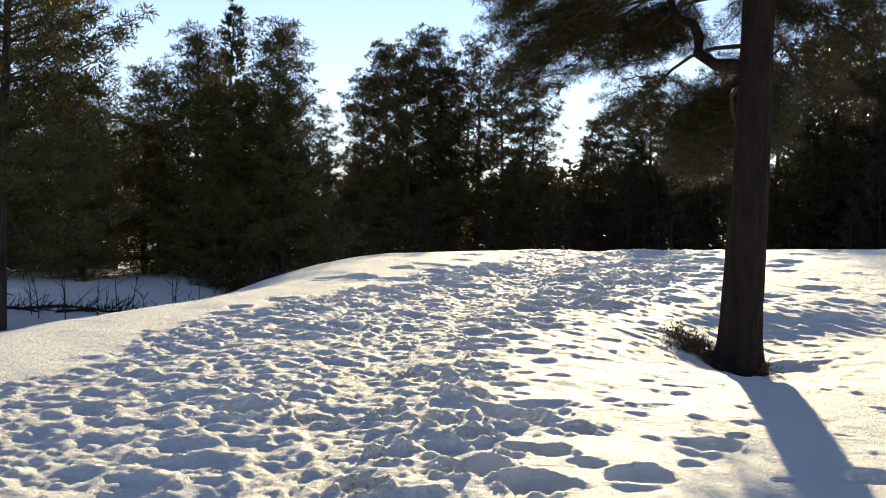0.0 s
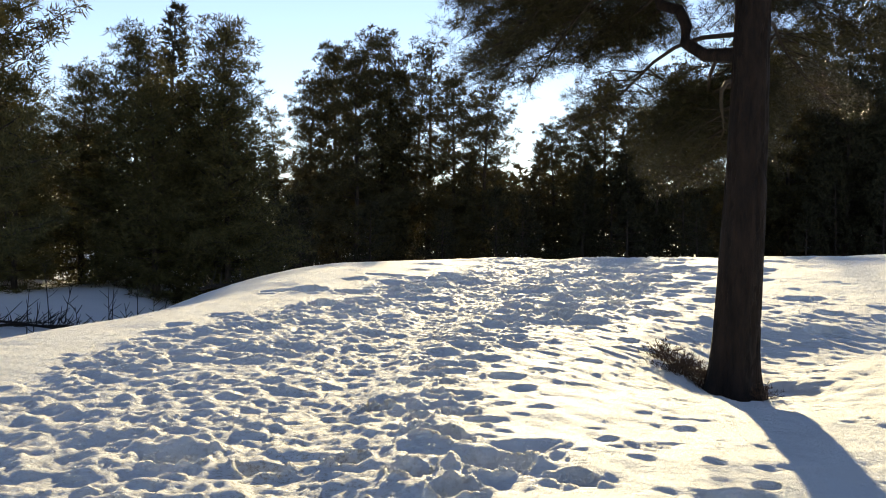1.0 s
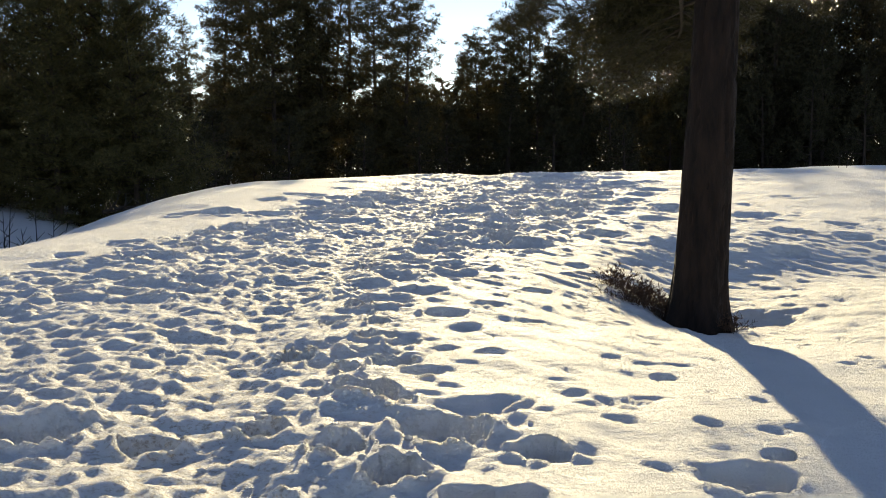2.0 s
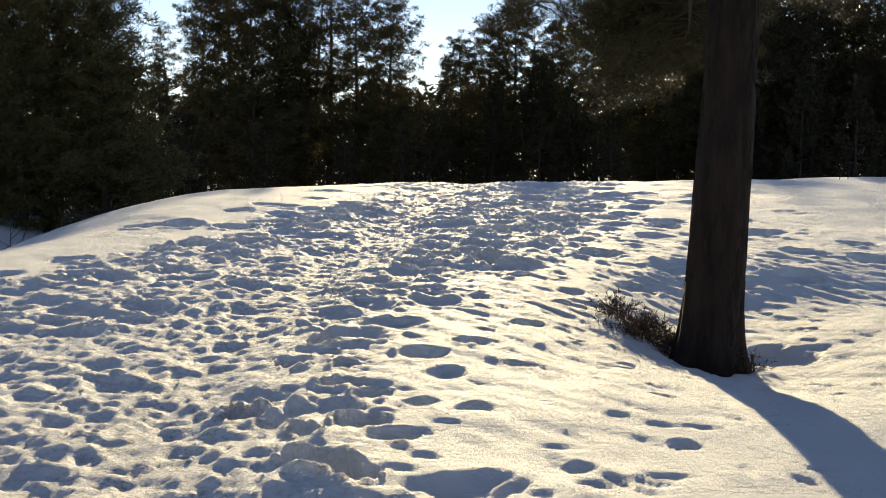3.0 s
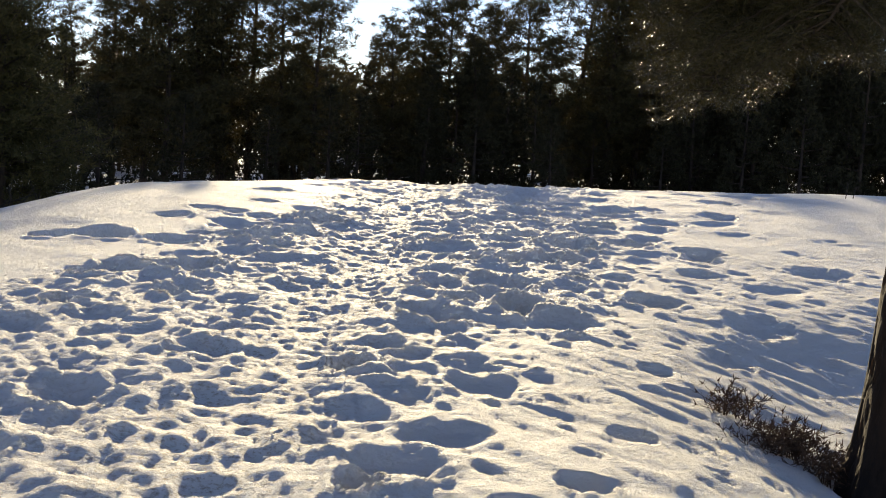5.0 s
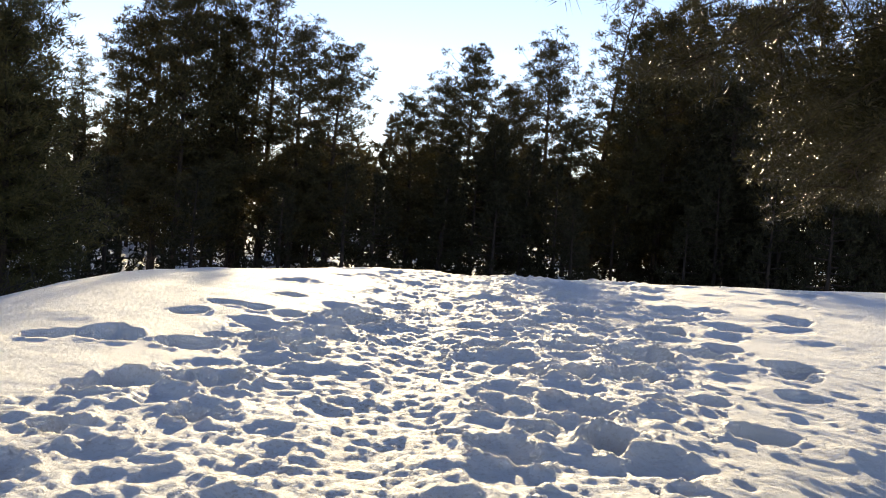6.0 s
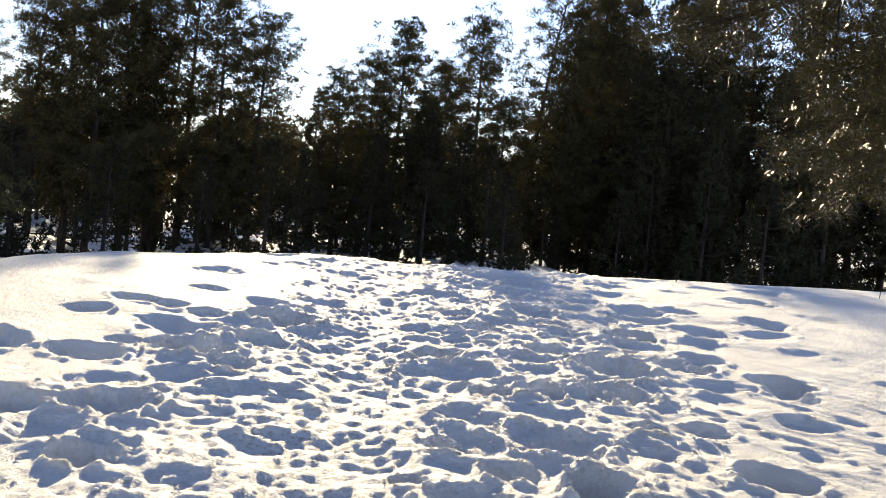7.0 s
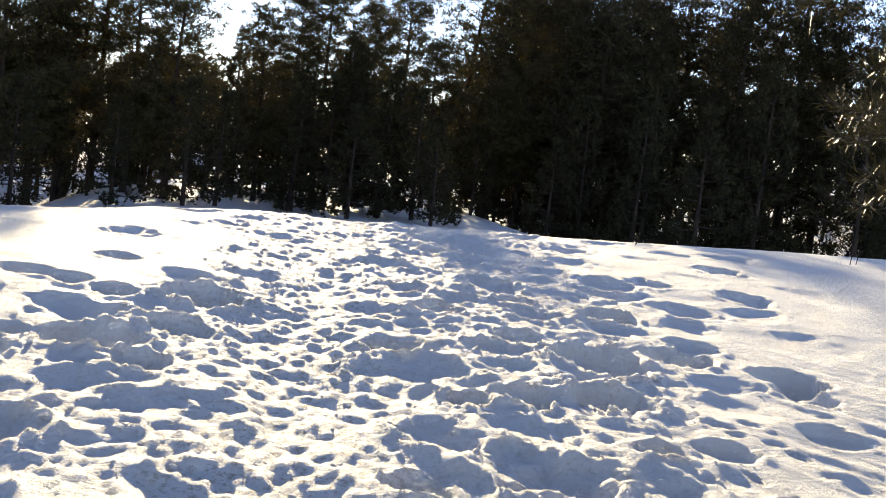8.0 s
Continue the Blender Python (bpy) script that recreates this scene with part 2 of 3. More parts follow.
def make_ground():
    def grow(start, first, last):
        out, s = [start], first
        while abs(out[-1]) < last:
            out.append(out[-1] + s)
            s *= 1.09 if abs(out[-1] - start) > 3.5 else 1.035
        return out
    xs = np.array(grow(-4.3, -0.025, 900)[:0:-1] + list(np.arange(-4.3, 3.4, 0.0175)) + grow(3.4, 0.022, 900))
    ys = np.array(grow(0.4, -0.05, 400)[:0:-1] + list(np.arange(0.4, 4.75, 0.12)) + list(np.arange(4.8, 17.5, 0.030)) + list(np.arange(17.5, 24.0, 0.04)) + grow(24.0, 0.045, 1200))
    X, Y = np.meshgrid(xs, ys, indexing="ij")
    Z = land(X, Y)
    near = step(40, 22, Y) * step(-14, -8, X) * step(16, 8, X)
    rng = np.random.default_rng(11)
    left = np.interp(ys, [0, 4, 7.2, 9, 11, 12.6, 14.2, 15.2, 15.9, 17.4, 19, 21, 24], [-5, -4.8, -4.2, -3.6, -3.5, -3.2, -2.7, -2.1, -1.7, -1.15, -0.8, -0.6, 0.3])
    right = np.interp(ys, [0, 4, 7, 9, 11, 12.6, 14.4, 15.9, 17.4, 19, 21, 24], [0.6, 0.2, -0.25, -0.55, -0.65, 0.0, 1.1, 1.7, 2.0, 2.0, 2.4, 3.0])
    trail = np.interp(ys, TRAIL_Y, TRAIL_X)
    L, R, T = left[None, :], right[None, :], trail[None, :]
    wob = 0.22 * fractal(X, Y, 1.1, 3, 3)
    trodden = step(-0.15, 0.2, X - L + wob) * step(-0.5, 0.5, R - X + 1.5 * wob) * step(-1, 1, Y) * step(26, 22, Y)
    path = np.exp(-((X - T + 0.5 * wob) / 0.34) ** 2) * step(-1, 1, Y) * step(26, 22, Y)
    pit, rim = np.zeros_like(Z), np.zeros_like(Z)
    warp_x = 0.026 * fractal(X, Y, 5.5, 3, 1, 0.62)
    warp_y = 0.026 * fractal(X + 40.5, Y, 5.5, 3, 5, 0.62)

    def stamp(px, py, turn, length, width, depth, lip=0.3, ragged=0.17, wall=2.3):
        reach = max(length, width) * 1.7
        i0, i1 = np.searchsorted(xs, [px - reach, px + reach])
        j0, j1 = np.searchsorted(ys, [py - reach, py + reach])
        if i1 <= i0 or j1 <= j0:
            return
        x, y = X[i0:i1, j0:j1], Y[i0:i1, j0:j1]
        tear = 1.0 if ragged > 0.12 else 0.6
        u, v = x - px + tear * warp_x[i0:i1, j0:j1], y - py + tear * warp_y[i0:i1, j0:j1]
        c, s = math.cos(turn), math.sin(turn)
        u, v = (u * c + v * s) / width, (-u * s + v * c) / length
        r = np.clip(np.sqrt(u * u + v * v) + ragged * fractal(x, y, 6, 3, int(px * 7 + py * 13) % 8, 0.65), 0, None)
        p = -depth * np.clip(1 - r ** wall, 0, 1) * (1 + 0.2 * v)
        q = depth * lip * np.exp(-((r - 1.14) / 0.17) ** 2) * np.clip(0.7 + 1.3 * fractal(x, y, 8, 3, 5, 0.68), 0, 2.0)
        pit[i0:i1, j0:j1] = np.minimum(pit[i0:i1, j0:j1], p)
        rim[i0:i1, j0:j1] = np.maximum(rim[i0:i1, j0:j1], q)

    # the crowd of old prints on the trodden stretch
    taken = [(px, py) for text, _ in PRINTS for px, py, _ in rows_of(text)]
    for _ in range(14000):
        py = rng.uniform(0.6, 23.5)
        a, b = np.interp(py, ys, left), np.interp(py, ys, right)
        px = rng.uniform(a - 0.7, b + 2.4)
        beyond = max(a - px, (px - b) * 0.45, 0)
        if rng.random() > math.exp(-beyond / (0.1 if py < 12.5 else 0.28)):
            continue
        wide = 1 + 0.35 * float(step(11.5, 14.5, py))
        gap = (0.27 + 0.19 * rng.random()) * (1 + 0.8 * min(beyond, 1)) * wide
        if all((px - qx) ** 2 + (py - qy) ** 2 > gap * gap for qx, qy in taken):
            taken.append((px, py))
            on_path = math.exp(-((px - np.interp(py, TRAIL_Y, TRAIL_X)) / 0.36) ** 4)
            big = rng.uniform(1.0, 1.6) * wide
            stamp(px, py, rng.normal(0, 0.5), 0.155 * big, 0.125 * big, (0.011 + 0.044 * rng.random() ** 1.6) * (1 - 0.8 * on_path) * wide * (0.62 if px < -0.8 and py < 10 else 1.0), 0.34, 0.2)
    for text, deep in PRINTS:
        for px, py, half in rows_of(text):
            stamp(px, py, rng.normal(0, 0.35), half * rng.uniform(1.0, 1.25), half, min(0.21, deep * half) * rng.uniform(0.85, 1.05), 0.2, 0.10, 4.0)
    # shallow melted dents on the sunny side
    for _ in range(260):
        py = rng.uniform(6.5, 16)
        px = np.interp(py, ys, right) + 2.9 * rng.random() ** 1.3
        if (px - 1.57) ** 2 + (py - 10.86) ** 2 > 0.2:
            stamp(px, py, 0.9 + rng.normal(0, 0.3), rng.uniform(0.05, 0.11), rng.uniform(0.025, 0.05), rng.uniform(0.008, 0.028), 0.2, 0.1)
    stamp(1.98, 11.1, 1.4, 0.42, 0.26, 0.07, 0.0)
    stamp(1.5, 10.9, 0.3, 0.36, 0.33, 0.10, 0.1)
    crumbs = fractal(X, Y, 9.0, 3, 1, 0.6)
    clods = step(0.12, 0.5, fractal(X, Y, 9.0, 3, 4, 0.65))
    churn = 1 - 1.6 * np.abs(fractal(X + 11.7, Y, 2.7, 4, 2, 0.58))
    a, b = X * 0.6 - Y * 0.8, X * 0.8 + Y * 0.6
    ripple = fractal(a * 3.0, b * 10.5, 1.0, 3, 6, 0.6)
    sunny = step(-0.3, 0.6, X - R) * step(4, 7, Y) * step(19, 14, Y)
    rim = 0.05 * np.tanh(rim / 0.05)
    Z = Z + pit + rim * (0.4 + 0.6 * trodden) + near * 0.006 * fractal(X, Y, 5.0, 2, 6, 0.5) * trodden * (1 - 0.3 * path)
    Z = Z + near * (0.006 * crumbs + 0.010 * clods + (0.013 + 0.008 * step(10, 8, Y) * step(-0.2, -0.9, X)) * churn) * np.clip(trodden, 0, 1) * (1 - 0.55 * path)
    Z = Z + near * (0.010 * ripple * sunny * (0.45 + 0.55 * step(8, 10, Y)) + 0.012 * fractal(X, Y, 1.6, 3, 0) + 0.0012 * fractal(X, Y, 9.0, 3, 7, 0.6))
    Z = Z + near * 0.011 * fractal(X, Y, 13.0, 2, 2, 0.7) * np.clip(path + 0.35 * trodden, 0, 1)
    Z = Z - 0.03 * path * trodden
    soft = Z.copy()
    soft[1:-1, 1:-1] = 0.25 * Z[1:-1, 1:-1] + 0.125 * (Z[2:, 1:-1] + Z[:-2, 1:-1] + Z[1:-1, 2:] + Z[1:-1, :-2]) + 0.0625 * (Z[2:, 2:] + Z[:-2, 2:] + Z[2:, :-2] + Z[:-2, :-2])
    Z = Z + 0.15 * (soft - Z) * near
    surface.update(xs=xs, ys=ys, z=Z, trodden=trodden * (0.06 + 0.9 * np.clip(rim / 0.025, 0, 1)))
    n, m = X.shape
    i, j = np.meshgrid(np.arange(n - 1), np.arange(m - 1), indexing="ij")
    q = np.stack([i * m + j, (i + 1) * m + j, (i + 1) * m + j + 1, i * m + j + 1], -1).reshape(-1, 4)
    me = mesh_from("ground", np.stack([X, Y, Z], -1).reshape(-1, 3), q, SNOW)
    at = me.attributes.new("trodden", "FLOAT", "POINT")
    at.data.foreach_set("value", np.clip(0.35 * trodden + path, 0, 1).astype(np.float32).ravel())
    return tagged(new("ground", me), "sunlit snow over a low mound, trodden full of footprints", "snow", kind="structure")


surface = {}

# single prints: x y half-width, each group with its depth for its width
PRINTS = [
    ("-0.49 6.70 0.13; -0.31 7.24 0.18; 0.06 6.98 0.12; -0.25 6.43 0.10; -0.06 6.38 0.11; 0.09 6.13 0.09; 0.33 5.95 0.16; 0.74 6.63 0.17; -0.53 8.55 0.11; -1.02 8.71 0.09; -0.61 9.25 0.08; -0.75 9.93 0.07; -0.66 7.91 0.14; -0.72 7.00 0.10; -0.90 6.30 0.12; -0.46 6.00 0.17; -0.15 5.72 0.18; -0.95 5.69 0.12; 0.94 6.91 0.06; -1.03 7.30 0.10; -1.45 7.16 0.12; -1.92 7.29 0.19", 1.7),
    ("1.0 5.95 0.06; 0.6 6.2 0.06; 0.3 7.9 0.06; 0.75 8.2 0.06; 1.43 6.04 0.12", 0.8),
    ("-0.50 9.06 0.09; -0.68 9.20 0.08; -0.39 8.31 0.10; -0.65 9.67 0.07; -0.90 8.53 0.08; -0.74 8.31 0.07; -0.51 7.76 0.11; 0.41 11.06 0.11; 0.34 13.68 0.14; 0.03 10.29 0.10; -0.24 9.97 0.12; 0.24 9.74 0.08; -0.05 8.79 0.07; -0.28 8.89 0.08; -0.80 10.23 0.09; -0.74 12.07 0.14; -0.91 9.74 0.09", 1.05),
    ("-1.43 18.37 0.14; -1.65 17.49 0.12; -1.41 17.30 0.13; -1.92 17.62 0.15; -2.19 17.15 0.15; -0.88 17.37 0.24; -2.04 15.92 0.23; -2.60 16.05 0.24; -2.99 15.96 0.17; -1.44 16.21 0.25; -1.22 15.82 0.13; -1.02 16.59 0.16; -2.23 14.68 0.19; -2.45 14.43 0.14; -1.85 16.30 0.11; 0.58 17.67 0.18; 1.84 17.86 0.20; 0.94 16.99 0.15", 0.92),
    ("1.30 16.52 0.29; 1.06 15.73 0.22; 1.89 16.78 0.21; 2.43 16.45 0.23; -0.22 14.30 0.13; 0.40 13.81 0.16; 0.56 15.60 0.16; 0.08 16.52 0.16; -0.00 13.90 0.13; 3.99 20.61 0.25; 1.24 18.11 0.14; 0.26 15.53 0.12; -0.47 13.73 0.08; 0.96 14.89 0.12; 1.36 14.14 0.19; -1.82 13.88 0.15; -2.39 13.47 0.14", 0.92),
    ("3.2 14.3 0.17; 3.7 14.0 0.19; 2.9 13.4 0.17; 4.2 13.6 0.17; 4.6 14.5 0.17; 3.9 14.9 0.18; 4.9 13.2 0.17; 2.34 16.1 0.17; 2.05 15.3 0.16; 1.32 15.0 0.14; 0.86 12.27 0.09; 0.53 12.87 0.10", 0.45),
]
ground = make_ground()


def snow_crumbs(count):
    """Small lumps of kicked-up snow on the trodden stretch, one joined mass."""
    rng = np.random.default_rng(91)
    ball = bmesh.new()
    bmesh.ops.create_icosphere(ball, subdivisions=1, radius=1.0)
    form = np.array([v.co[:] for v in ball.verts])
    tris = np.array([[v.index for v in f.verts] for f in ball.faces])
    ball.free()
    vs, fs, n = [], [], 0
    while n < count:
        x, y = rng.uniform(-4.5, 3.0), rng.uniform(4.9, 20.5)
        i, j = np.searchsorted(surface["xs"], x), np.searchsorted(surface["ys"], y)
        if rng.random() > surface["trodden"][i, j]:
            continue
        r = 0.004 + 0.015 * rng.random() ** 3
        shape = form * rng.uniform(0.65, 1.2, (len(form), 1)) * r * np.array([rng.uniform(0.9, 1.5), rng.uniform(0.9, 1.5), 0.7])
        a = rng.random() * 6.28
        shape = shape @ np.array([[math.cos(a), math.sin(a), 0], [-math.sin(a), math.cos(a), 0], [0, 0, 1]])
        vs.append(shape + np.array([x, y, surface["z"][i, j] - 0.25 * r]))
        fs.append(tris + n * len(form))
        n += 1
    ob = new("snow_crumbs", mesh_from("snow_crumbs", np.concatenate(vs), np.concatenate(fs), SNOW))
    return tagged(ob, "loose crumbs of snow kicked up along the trodden path", "snow", kind="stuff")


snow_crumbs(3500)


# ---- conifers ----
def grow_spruce(seed, H, bare, R, boughs, density, blades, blade, thick):
    """Trunk line, bough lines, and needle tufts (centre and way) of one tree that stands at the origin."""
    rng = np.random.default_rng(seed)
    bend = rng.normal(0, 0.012, 2)
    zs = np.linspace(-0.5, H, 12)
    r0 = 0.016 * H + 0.02
    trunk = [(bend[0] * z * z / H * 2, bend[1] * z * z / H * 2, z, max(0.012, r0 * (1 - 0.92 * max(z, 0) / H))) for z in zs]
    lines, cs, ws = [], [], []
    lean = rng.random() * 6.28
    for i in range(boughs):
        u = ((i + rng.random()) / boughs) ** 0.82
        z = bare + (H - bare) * u
        az = i * 2.4 + rng.normal(0, 0.5)
        shape = (1 - u) ** 0.95 * 1.05
        rise, curve = -0.25 + 0.45 * u, 0.18
        length = R * shape * rng.uniform(0.55, 1.15) * (1 + 0.18 * math.cos(az - lean)) + 0.12
        d = np.array([math.cos(az), math.sin(az), 0.0])
        side = np.array([-d[1], d[0], 0.0])
        sway = rng.normal(0, 0.12)
        s = np.linspace(0, 1, 6)
        tx = np.interp(z, zs, [t[0] for t in trunk])
        ty = np.interp(z, zs, [t[1] for t in trunk])

        def at(s):
            s = np.asarray(s)[:, None]
            return np.array([tx, ty, z]) + d * length * s + side * sway * length * s ** 2 + np.array([0, 0, 1.0]) * length * (rise * s + curve * s ** 2)
        p = at(s)
        rad = (0.010 + 0.011 * length) * (1 - 0.8 * s)
        lines.append(np.c_[p, rad])
        n = int(density * length ** 1.35 * rng.uniform(0.75, 1.25)) + 3
        t = 0.22 + 0.80 * rng.random(n) ** 0.75
        clump = np.round(t * 5) / 5 + rng.normal(0, 0.05, n)
        t = np.where(rng.random(n) < 0.6, clump, t)
        width = 0.34 * length * (1.12 - t)
        across = rng.uniform(-1, 1, n) * width
        c = at(t) + side * across[:, None]
        c[:, 2] += rng.normal(0.03, 0.06 + 0.03 * length, n) - 0.10 * np.abs(across)
        w = unit(d * 0.6 + side * np.sign(across)[:, None] * 0.45 + np.array([0, 0, 0.45]) + rng.normal(0, 0.3, (n, 3)))
        cs.append(c)
        ws.append(w)
        for k in range(2):
            if length > 0.5:
                q = rng.uniform(0.3, 0.75)
                b = at([q])[0]
                e = b + (d * 0.7 + side * rng.choice([-1, 1]) * 0.8) * length * 0.32 + np.array([0, 0, rng.normal(0.03, 0.06)])
                lines.append(np.c_[np.linspace(b, e, 3), [0.012, 0.008, 0.004]])
    n = 26
    c = np.c_[rng.normal(0, 0.06, (n, 2)), H - 0.5 * rng.random(n) ** 1.2] + np.array([trunk[-1][0], trunk[-1][1], 0])
    cs.append(c)
    ws.append(unit(np.c_[rng.normal(0, 0.5, (n, 2)), np.ones(n)]))
    v, f = needles(rng, np.concatenate(cs), np.concatenate(ws), blades, blade * 0.8, blade, thick)
    return trunk, lines, v, f


def grow_pine(seed, H, bare, R, gap, around, inner, blades, radius, blade, thick, full=0.5, missing=0.15):
    """A pine at the origin: whorls of boughs round a slightly bent trunk, with rounded clumps of needles on the outer part of each bough."""
    rng = np.random.default_rng(seed)
    bend, sway = rng.normal(0, 0.018, 2), rng.uniform(0, 6)
    zs = np.linspace(-0.5, H, 16)
    r0 = 0.0125 * H + 0.02
    trunk = [(bend[0] * z * z / H * 2 + 0.03 * math.sin(z * 0.8 + sway), bend[1] * z * z / H * 2, z, max(0.012, r0 * (1 - 0.92 * max(z, 0) / H))) for z in zs]
    stem = np.array(trunk)
    lines, cs, ws = [], [], []
    lean = rng.random() * 6.28
    z = bare
    while z < H - 0.1:
        u = (z - bare) / (H - bare)
        reach = R * (1 - u) ** full * (0.62 + 0.38 * min(1, u / 0.25)) * rng.uniform(0.8, 1.15) + 0.1
        turn = rng.random() * 6.28
        for k in range(around):
            if rng.random() < missing:
                continue
            az = turn + k * 6.283 / around + rng.normal(0, 0.25)
            length = reach * rng.uniform(0.6, 1.12) * (1 + 0.2 * math.cos(az - lean))
            root = z + rng.normal(0, gap * 0.2)
            d = np.array([math.cos(az), math.sin(az), 0.0])
            side = np.array([-d[1], d[0], 0.0])
            rise, curl, bow = -0.18 + 0.75 * u + rng.normal(0, 0.08), 0.22 + 0.15 * u, rng.normal(0, 0.13)
            foot = np.array([np.interp(root, zs, stem[:, 0]), np.interp(root, zs, stem[:, 1]), root])

            def at(q):
                q = np.asarray(q, float)[:, None]
                return foot + d * length * q + side * bow * length * q ** 2 + np.array([0, 0, 1.0]) * length * (rise * q + curl * q ** 2)
            q = np.linspace(0, 1, 5)
            lines.append(np.c_[at(q), (0.008 + 0.011 * length) * (1 - 0.8 * q)])
            nodes = max(2, int(length * (1 - inner) / (radius * 1.55)) + 1)
            for q in np.linspace(inner + 0.12 * rng.random(), 1.0, nodes):
                b = at([q])[0]
                cs.append(b + rng.normal(0, radius * 0.2, 3))
                ws.append(d)
                span = 0.42 * length * (1.12 - q)
                for hand in (-1, 1):
                    if span > radius * 0.7 and rng.random() < 0.85:
                        w = d * 0.55 + side * hand * rng.uniform(0.7, 1.0)
                        e = b + w * span + np.array([0, 0, rng.normal(0.0, 0.05) - 0.06 * span])
                        if span > 0.2:
                            lines.append(np.array([[*b, 0.009], [*e, 0.004]]))
                        for f in ((1.0, 0.55) if span > radius * 2 else (1.0,)):
                            cs.append(b + (e - b) * f + rng.normal(0, radius * 0.25, 3))
                            ws.append(unit(w))
        z += gap * rng.uniform(0.75, 1.25) * (1 - 0.35 * u)
    for k in range(int(bare * 5)):
        root, az = rng.uniform(0.35, 1.0) * bare, rng.random() * 6.28
        d = np.array([math.cos(az), math.sin(az), rng.normal(-0.15, 0.2)]) * rng.uniform(0.2, 0.75)
        foot = np.array([np.interp(root, zs, stem[:, 0]), np.interp(root, zs, stem[:, 1]), root])
        lines.append(np.array([[*foot, 0.012], [*(foot + d), 0.004]]))
    top = stem[-1, :3]
    cs += [top + np.array([*rng.normal(0, 0.05, 2), -0.14 * k + 0.05]) for k in range(4)]
    ws += [np.array([0, 0, 1.0])] * 4
    v, f = clumps(rng, np.array(cs), np.array(ws), blades, radius, blade, thick)
    return trunk, lines, v, f


def pine(label, needle, seed, **shape):
    trunk, lines, v, f = grow_pine(seed, **shape)
    ob = tagged(new("pine_tree"), label, "tree", "trees at the edge of the wood")
    part("trunk", mesh_from("trunk", *tubes([trunk], 9), BARK_FAR), ob)
    tagged(part("branchwork", mesh_from("branchwork", *tubes(lines, 3), BARK_FAR), ob), kind="stuff")
    part("crown", mesh_from("crown", v, f, needle, False), ob)
    return ob


def spruce_tree(name, label, group, seed, **shape):
    trunk, lines, v, f = grow_spruce(seed, **shape)
    ob = tagged(new(name), label, "tree", group)
    part("trunk", mesh_from("trunk", *tubes([trunk], 9), BARK_FAR), ob)
    tagged(part("branchwork", mesh_from("branchwork", *tubes(lines, 3), BARK_FAR), ob), kind="stuff")
    part("crown", mesh_from("crown", v, f, NEEDLE_SPRUCE, False), ob)
    return ob


def plant(ob, native, spots, turn_seed):
    """Sets the first tree on the first spot and copies on the rest; a spot is x, y and the height of the top."""
    rng = random.Random(turn_seed)
    for k, (x, y, top) in enumerate(spots):
        z = float(land(x, y)) - 0.05
        s = (top - z) / native
        wide = s ** 0.55
        m = pose(x, y, z, 0, 0, rng.uniform(0, 360)) @ Matrix.Diagonal((wide * rng.uniform(0.94, 1.06), wide * rng.uniform(0.94, 1.06), s, 1))
        if k == 0:
            first = m
        else:
            copy_thing(ob, m)
    ob.matrix_basis = first


TALL = "tall dark pine with an uneven crown behind the snowy mound"
BUSHY = "dense bushy pine with olive needles down to the snow"
tall_a = pine(TALL, NEEDLE, 1, H=8.0, bare=1.3, R=1.75, gap=0.40, around=6, inner=0.28, blades=50, radius=0.22, blade=0.14, thick=0.032, full=0.45, missing=0.16)
tall_b = pine(TALL, NEEDLE, 2, H=8.0, bare=1.5, R=1.7, gap=0.42, around=6, inner=0.3, blades=50, radius=0.22, blade=0.14, thick=0.032, full=0.42, missing=0.18)
open_pine = pine("slender pine with a thin see-through crown and bare lower trunk", NEEDLE, 3, H=8.0, bare=2.2, R=1.6, gap=0.55, around=5, inner=0.38, blades=44, radius=0.21, blade=0.13, thick=0.03, full=0.45, missing=0.22)
bushy_a = pine(BUSHY, NEEDLE_OLIVE, 4, H=5.6, bare=0.2, R=1.85, gap=0.28, around=7, inner=0.25, blades=46, radius=0.18, blade=0.115, thick=0.02, full=0.6, missing=0.08)
bushy_b = pine(BUSHY, NEEDLE_OLIVE, 5, H=5.6, bare=0.15, R=1.7, gap=0.28, around=7, inner=0.25, blades=46, radius=0.18, blade=0.115, thick=0.02, full=0.62, missing=0.08)
wall_pine = pine("tall dark pine in the closed edge of the wood", NEEDLE_SPRUCE, 12, H=8.0, bare=0.7, R=1.9, gap=0.42, around=6, inner=0.2, blades=38, radius=0.25, blade=0.15, thick=0.042)
spruce = spruce_tree("spruce_tree", "narrow dark spruce with a pointed top", "trees at the edge of the wood", 6, H=6.6, bare=0.3, R=1.2, boughs=74, density=72, blades=6, blade=0.16, thick=0.034)
young = spruce_tree("young_spruce", "low young spruce in the shade under the pines", "young spruces under the pines", 9, H=3.0, bare=0.15, R=1.3, boughs=30, density=32, blades=9, blade=0.11, thick=0.034)
plant(tall_a, 8.0, [(-6.2, 46, 7.7), (-4.6, 46.5, 8.2), (-0.9, 45.3, 6.1), (12.6, 56, 9.6), (3.7, 49, 6.8), (1.8, 48, 5.0), (-7.3, 46.6, 6.5), (10.2, 52, 8.6)], 21)
plant(tall_b, 8.0, [(-5.4, 45, 7.3), (-2.0, 46.3, 6.7), (-3.8, 46.5, 6.8), (2.7, 48.5, 5.5), (8.1, 58, 8.5), (5.5, 52, 6.0), (11.6, 53, 9.2), (4.9, 50.5, 4.6), (7.9, 52, 5.0)], 22)
plant(open_pine, 8.0, [(-3.0, 48, 7.9), (9.1, 53, 9.7), (-9.7, 54, 6.0), (6.3, 54, 5.9), (-3.7, 48.5, 7.6)], 23)
